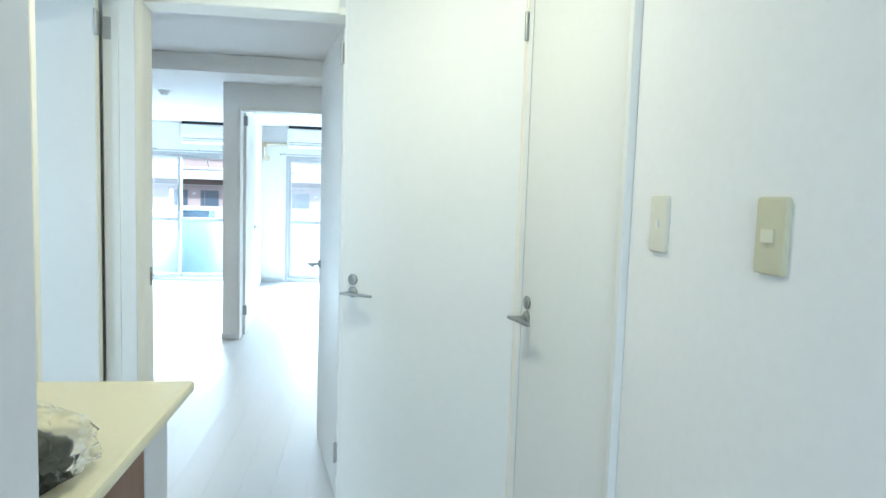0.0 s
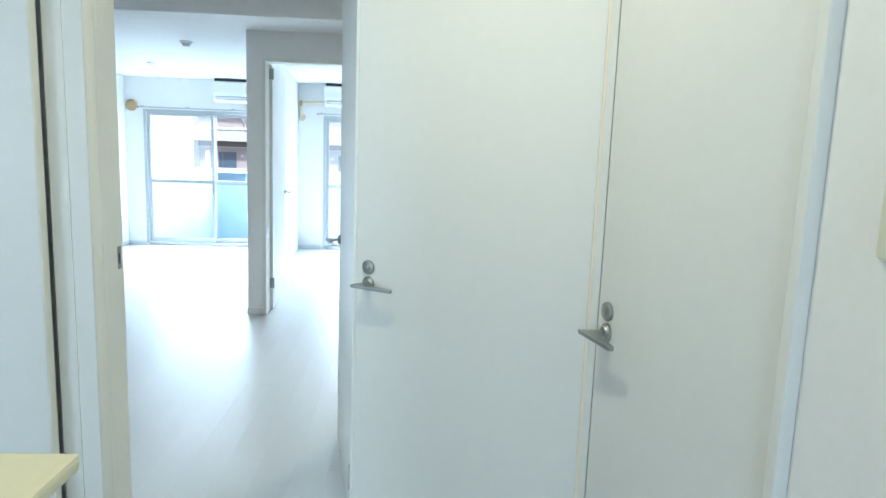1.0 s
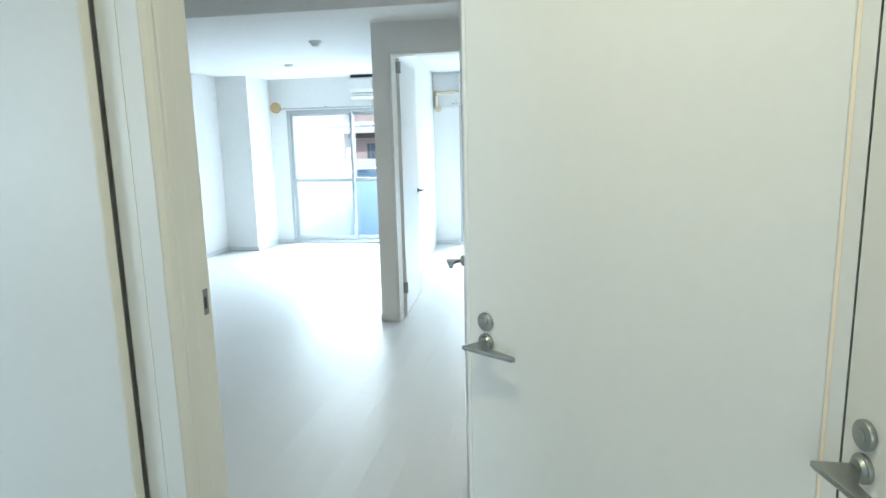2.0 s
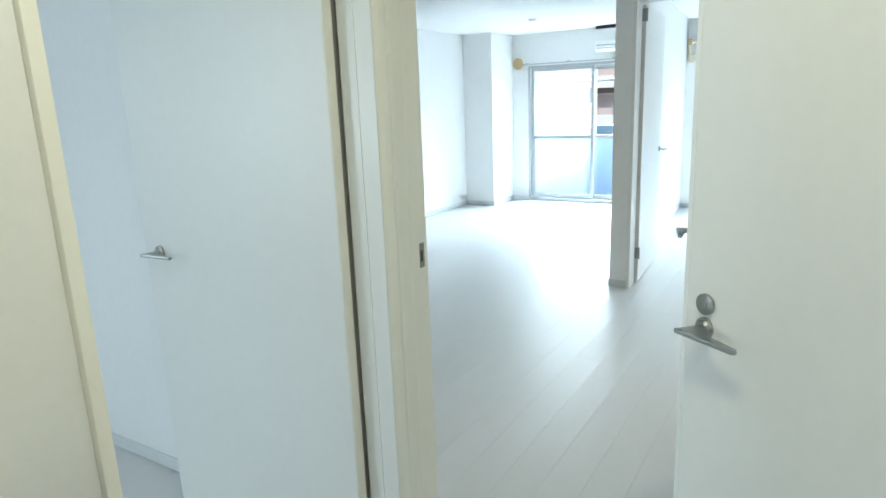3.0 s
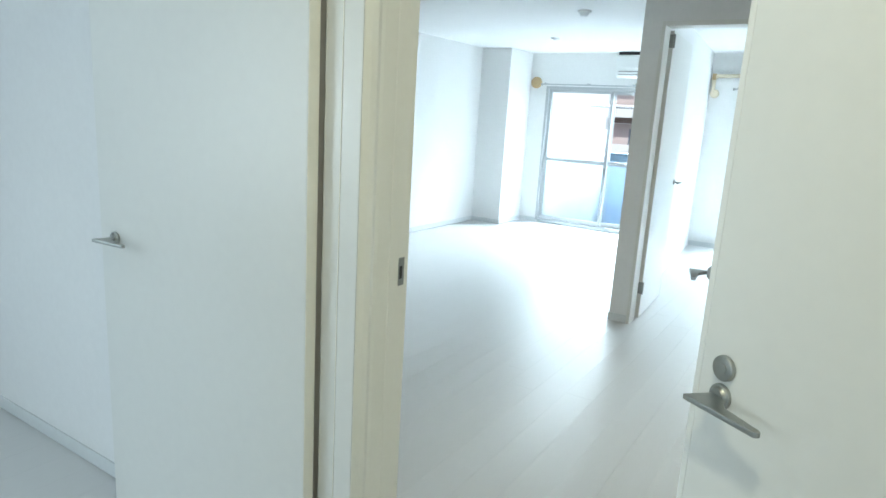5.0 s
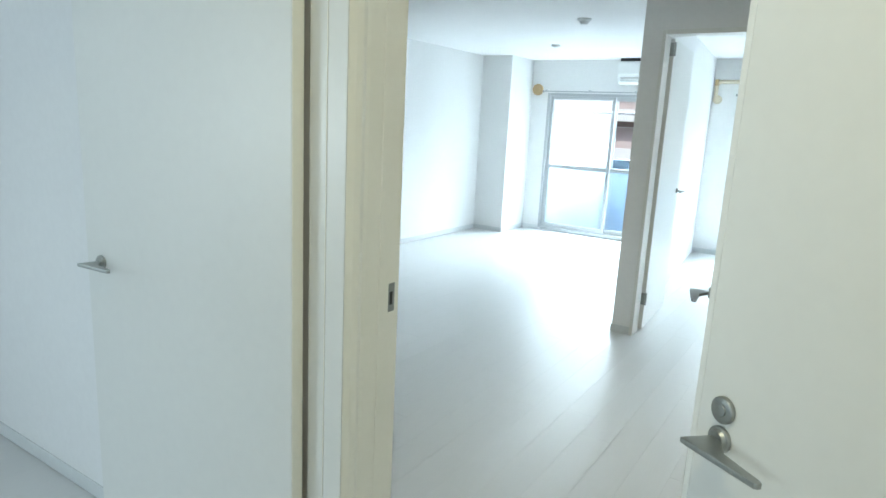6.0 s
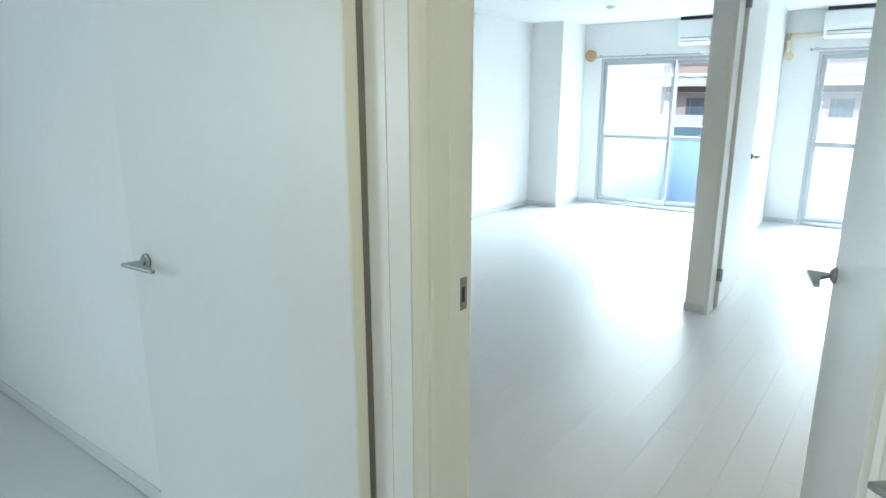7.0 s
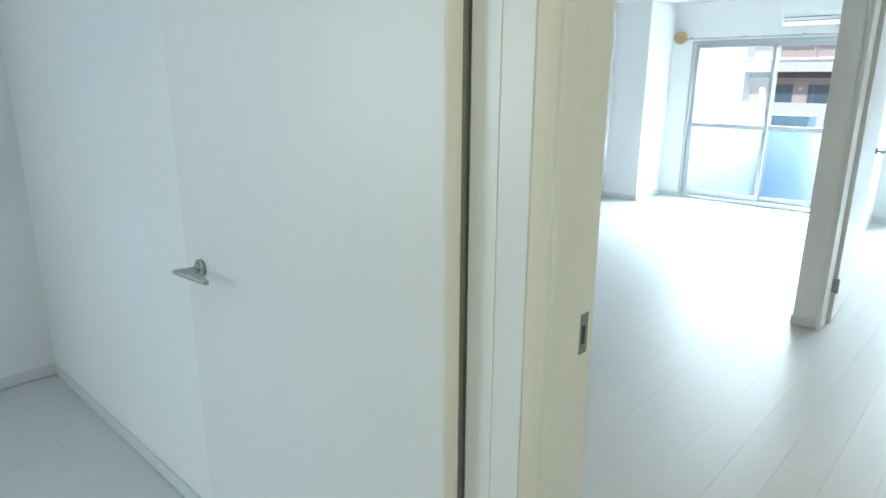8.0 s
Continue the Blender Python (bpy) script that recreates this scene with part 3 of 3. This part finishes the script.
def switch(label, m, plate_mat, lamp_kind):
    s = thing("wall_switch", label, "light switch", m, group="switches of the hall")
    part("cover_plate", rounded_plate(0.072, 0.120, 0, -0.0085, 0.0075, 0.0035), plate_mat, s, smooth=True)
    if lamp_kind == "rocker":
        part("recess", rounded_plate(0.0285, 0.0255, -0.0080, -0.0089, 0.001, 0.0002), plate_mat, s)
        bm = bmesh.new()
        add_prism(bm, [(-0.0125, -0.0089), (0.0125, -0.0089), (0.0125, -0.0120), (-0.0125, -0.0152)], -0.0105, 0.0105, 0.0012)
        part("rocker", bm, BUTTON, s, smooth=True)
    else:
        part("pilot_window", rounded_plate(0.012, 0.016, -0.0080, -0.0098, 0.002, 0.0006), SKIRT, s)
        part("pilot_lens", rounded_plate(0.005, 0.007, -0.0097, -0.0104, 0.001, 0.0003), GREYPANEL, s)
    return s


switch("beige wall switch with one ivory rocker", pose(HL, 1.853, 1.320, 0, 0, 90), PLATE, "rocker")
switch("ivory wall plate with a small pilot window", pose(HR, 1.570, 1.318, 0, 0, -90), PLATEWHITE, "pilot")
switch("beige wall switch with one ivory rocker", pose(HR, 1.203, 1.317, 0, 0, -90), PLATE, "rocker")


out = thing("wall_outlet", "small white wall outlet low on the pilaster", "outlet", pose(-3.29, 9.44, 0.15, 0, 0, -90) @ pose(0, 0, 0, 0, 0, 180))
part("cover_plate", boxes(((-0.035, -0.008, -0.058), (0.035, 0, 0.058)), bevel=0.003), ACWHITE, out)
for dz in (-0.02, 0.02):
    part("socket", boxes(((-0.012, -0.0092, dz - 0.011), (0.012, -0.0075, dz + 0.011)), bevel=0.001), SKIRT, out)

# ---- shoe cupboard ----
CT = 0.918
cab = thing("shoe_cupboard", "low shoe cupboard with cream counter top and brown side", "cupboard")
part("counter_top", boxes(((HL + 0.001, 1.115, CT - 0.026), (0.098, 1.800, CT)), bevel=0.009), COUNTER, cab, "cream laminate counter top")
part("sealant", boxes(((HL + 0.0005, 1.1155, CT + 0.0002), (HL + 0.007, 1.7995, CT + 0.006)), bevel=0.002), ACWHITE, cab, "white sealant bead along the wall")
part("carcass", boxes(((HL + 0.001, 1.115, 0.02), (0.024, 1.765, CT - 0.0265))), GREYPANEL, cab)
part("end_panel", boxes(((0.0245, 1.622, 0.02), (0.046, 1.766, CT - 0.0265)), bevel=0.002), GREYPANEL, cab, "pale end panel")
part("door_panel", boxes(((0.0245, 1.37, 0.04), (0.043, 1.620, CT - 0.03)), bevel=0.002), BROWN, cab, "brown veneered door")
part("door_panel", boxes(((0.0245, 1.12, 0.04), (0.043, 1.367, CT - 0.03)), bevel=0.002), BROWN, cab, "brown veneered door")
tall = thing("tall_shoe_cabinet", "tall pale cabinet standing beside the counter", "cabinet")
part("body", boxes(((HL + 0.001, 0.30, 0.02), (0.068, 1.113, ZH - 0.02)), bevel=0.002), GREYPANEL, tall)
part("cabinet_door", boxes(((0.0685, 0.305, 0.05), (0.087, 1.111, ZH - 0.03)), bevel=0.002), GREYPANEL, tall)

# crumpled clear bag with a dark lump of parts in it
bag = thing("plastic_bag", "crumpled clear plastic bag with dark fittings on the counter", "plastic bag")


def lump(name, c, r, amp, freq, seed, material, sub=4):
    bm = bmesh.new()
    bmesh.ops.create_icosphere(bm, subdivisions=sub, radius=1.0)
    off = Vector((seed * 3.1, seed * 1.7, seed * 2.3))
    for v in bm.verts:
        p = v.co.copy()
        k = 1 + amp * (noise.noise(p * freq + off) + 0.5 * noise.ridged_multi_fractal(p * freq * 1.6 + off, 0.8, 2.1, 3, 1.0, 2.0) - 0.5)
        v.co = Vector((c[0] + p.x * r[0] * k, c[1] + p.y * r[1] * k, max(c[2] + p.z * r[2] * k, CT + 0.001)))
    return part(name, bm, material, bag, smooth=True)


lump("film", (-0.045, 1.30, CT + 0.035), (0.105, 0.15, 0.055), 0.24, 2.0, 3, FILM)
lump("fittings", (-0.012, 1.275, CT + 0.028), (0.058, 0.065, 0.032), 0.3, 2.5, 8, mat("dark_fittings", (0.06, 0.065, 0.05), 0.4, vary=0.4, grain=60))

# ---- balcony and outside ----
solid("outer_corridor", boxes(((-3.4, -4.2, ZH), (2.4, -1.45, ZH + 0.2)), ((-3.4, -4.2, -0.3), (2.4, -1.42, -0.12)), ((-3.4, -4.2, -0.12), (2.4, -4.05, 1.1))), CONCRETE, "grey concrete outer corridor at the entrance", "corridor")
solid("balcony_floor", boxes(((-5.0, YW + 0.15, -0.35), (4.0, 11.25, -0.12))), CONCRETE, "grey concrete balcony floor", "balcony")
solid("balcony_parapet", boxes(((-5.0, 11.1, -0.12), (4.0, 11.25, 0.85)), bevel=0.01), CONCRETE, "pale painted concrete balcony parapet", "parapet")
box = thing("balcony_locker", "blue-grey metal box standing on the balcony", "storage box", pose(-2.10, 10.62, -0.12))
part("body", boxes(((-0.16, -0.17, 0.0), (0.25, 0.17, 0.958)), bevel=0.01), BLUEBOX, box)
part("lid", boxes(((-0.17, -0.18, 0.960), (0.262, 0.18, 1.140)), bevel=0.012), BLUEDARK, box, "dark blue lid")
solid("ground", boxes(((-120, -60, -6.3), (120, 220, -6.0))), ASPHALT, "dark asphalt ground", "ground")

FY = 46.0
STOREY, OPEN_Z0, OPEN_Z1 = 2.62, 0.13, 1.93
block = thing("apartment_block", "pale rendered apartment block with pink recessed balconies", "building")
part("rear_wall", boxes(((-13.9, FY, -6.0), (14.0, FY + 8, 9.8))), PINKWALL, block, "pink rendered wall of the recessed balconies")
part("side_wall", boxes(((-34.0, FY - 1.2, -6.0), (-13.92, FY + 8, 9.8))), PALEWALL, block, "pale rendered blind wall")
part("roof", boxes(((-34.2, FY - 1.4, 9.81), (14.2, FY + 8.2, 10.2)), bevel=0.03), PALEWALL, block)
part("lower_wall", boxes(((-13.90, FY - 1.2, -6.0), (14.0, FY - 0.9, OPEN_Z0 + 1.80 - STOREY - 0.002))), PALEWALL, block, "white rendered lower wall")
for k in range(0, 4):
    z = OPEN_Z1 + STOREY * (k - 1)
    part("balcony_front", boxes(((-13.90, FY - 1.2, z), (14.0, FY - 1.05, z + STOREY - 1.80)), bevel=0.01), PALEWALL, block, "white rendered balcony front")
    part("balcony_slab", boxes(((-13.90, FY - 1.049, z + 0.001), (14.0, FY - 0.002, z + 0.16))), PALEWALL, block)
    # dark band below each slab: eave shading put into the colour
    part("eave_shade_band", boxes(((-13.88, FY - 0.30, z - 0.36), (14.0, FY - 0.003, z))), BROWNBAND, block, "brown band with the eave's shade in its colour")
    part("cable_duct", boxes(((-13.88, FY - 0.36, z - 0.42), (14.0, FY - 0.302, z - 0.365)), bevel=0.006), PALEWALL, block, "pale duct")
for k in (0, 1):
    for i in range(8):
        x, z0, z1 = -14.74 + 2.07 * i + 0.06, OPEN_Z0 + STOREY * k - 0.35, 1.21 + STOREY * k
        if i == 0:
            continue
        if k and i < 6:
            continue
        w = new("window")
        w.parent = block
        part("glass", boxes(((x + 0.06, FY - 0.05, z0), (x + 1.19, FY - 0.01, z1 - 0.06))), BLUEGLASS, w)
        for xa in (x, x + 0.26, x + 1.19):
            part("window_frame", boxes(((xa, FY - 0.08, z0), (xa + 0.06, FY - 0.004, z1 - 0.0605))), GREYRAIL, w)
        part("window_head", boxes(((x, FY - 0.08, z1 - 0.06), (x + 1.25, FY - 0.004, z1))), GREYRAIL, w)
        part("wall_lamp", boxes(((x + 1.55, FY - 0.10, 0.88 + STOREY * k), (x + 1.75, FY - 0.002, 1.02 + STOREY * k)), bevel=0.02), ACWHITE, w)

# laundry pole on its wall bracket, and a second box on the balcony
dry = thing("laundry_pole", "grey metal laundry pole on wall brackets outside the window", "laundry pole")
bm = bmesh.new()
add_rod(bm, (-2.62, 10.45, 1.648), (0.9, 10.45, 1.648), 0.023, 16, bevel=0.003)
part("pole", bm, GREYRAIL, dry, smooth=True)
for x in (-1.85, 0.55):
    bm = bmesh.new()
    add_rod(bm, (x, YW + 0.16, 2.02), (x, 10.46, 1.69), 0.011, 12)
    add_rod(bm, (x, 10.45, 1.70), (x, 10.45, 1.63), 0.011, 12)
    part("arm", bm, GREYRAIL, dry, smooth=True)
    part("wall_plate", boxes(((x - 0.03, YW + 0.1505, 1.93), (x + 0.03, YW + 0.162, 2.12)), bevel=0.003), GREYRAIL, dry)
chest = thing("balcony_chest", "pale grey storage chest standing on the balcony", "storage box", pose(-2.95, 10.62, -0.12))
part("body", boxes(((-0.70, -0.17, 0.0), (0.515, 0.17, 1.04)), bevel=0.01), CHEST, chest)
part("lid", boxes(((-0.71, -0.18, 1.041), (0.524, 0.18, 1.095)), bevel=0.012), CHEST, chest)

post = thing("parapet_post", "short white painted post standing on the balcony parapet", "post", pose(-2.61, 11.17, 0.85))
bm = bmesh.new()
add_prism(bm, [(-0.055, -0.04), (0.055, -0.04), (0.055, 0.04), (-0.055, 0.04)], 0.0, 0.20, 0.008)
part("foot", bm, ACWHITE, post)
bm = bmesh.new()
add_rod(bm, (0, 0, 0.20), (0, 0, 0.47), 0.036, 16, r2=0.026, bevel=0.004)
part("stem", bm, ACWHITE, post, smooth=True)

# ---- floor boards ----
solid_floor = solid("floor", boxes(((-3.84, -1.42, -0.12), (2.32, YW + 0.0, -0.004))), JOINT, "white wooden board floor", "floor")
PW, PL = 0.15, 1.82
bm = boxes(((0.0003, 0.0003, -0.0035), (PW - 0.0003, PL - 0.0003, 0.0)), bevel=0.0004)
for f in [f for f in bm.faces if f.normal.z < -0.5]:
    bm.faces.remove(f)
plank_mesh = finish("plank", bm, PLANK)
row, x = 0, -3.80
while x < 2.3:
    y = -1.45 - ((0.0, 0.61, 1.21)[row % 3] + 0.13 * ((row * 7) % 5)) % 1.75
    while y < YW - 0.01:
        ob = new("plank", plank_mesh)
        ob.parent = solid_floor
        y0, y1 = max(y, -1.40), min(y + PL, YW - 0.002)
        ob.matrix_basis = Matrix.Translation((x, y0, 0)) @ Matrix.Diagonal((1, (y1 - y0) / PL, 1, 1))
        y += PL
    x += PW
    row += 1
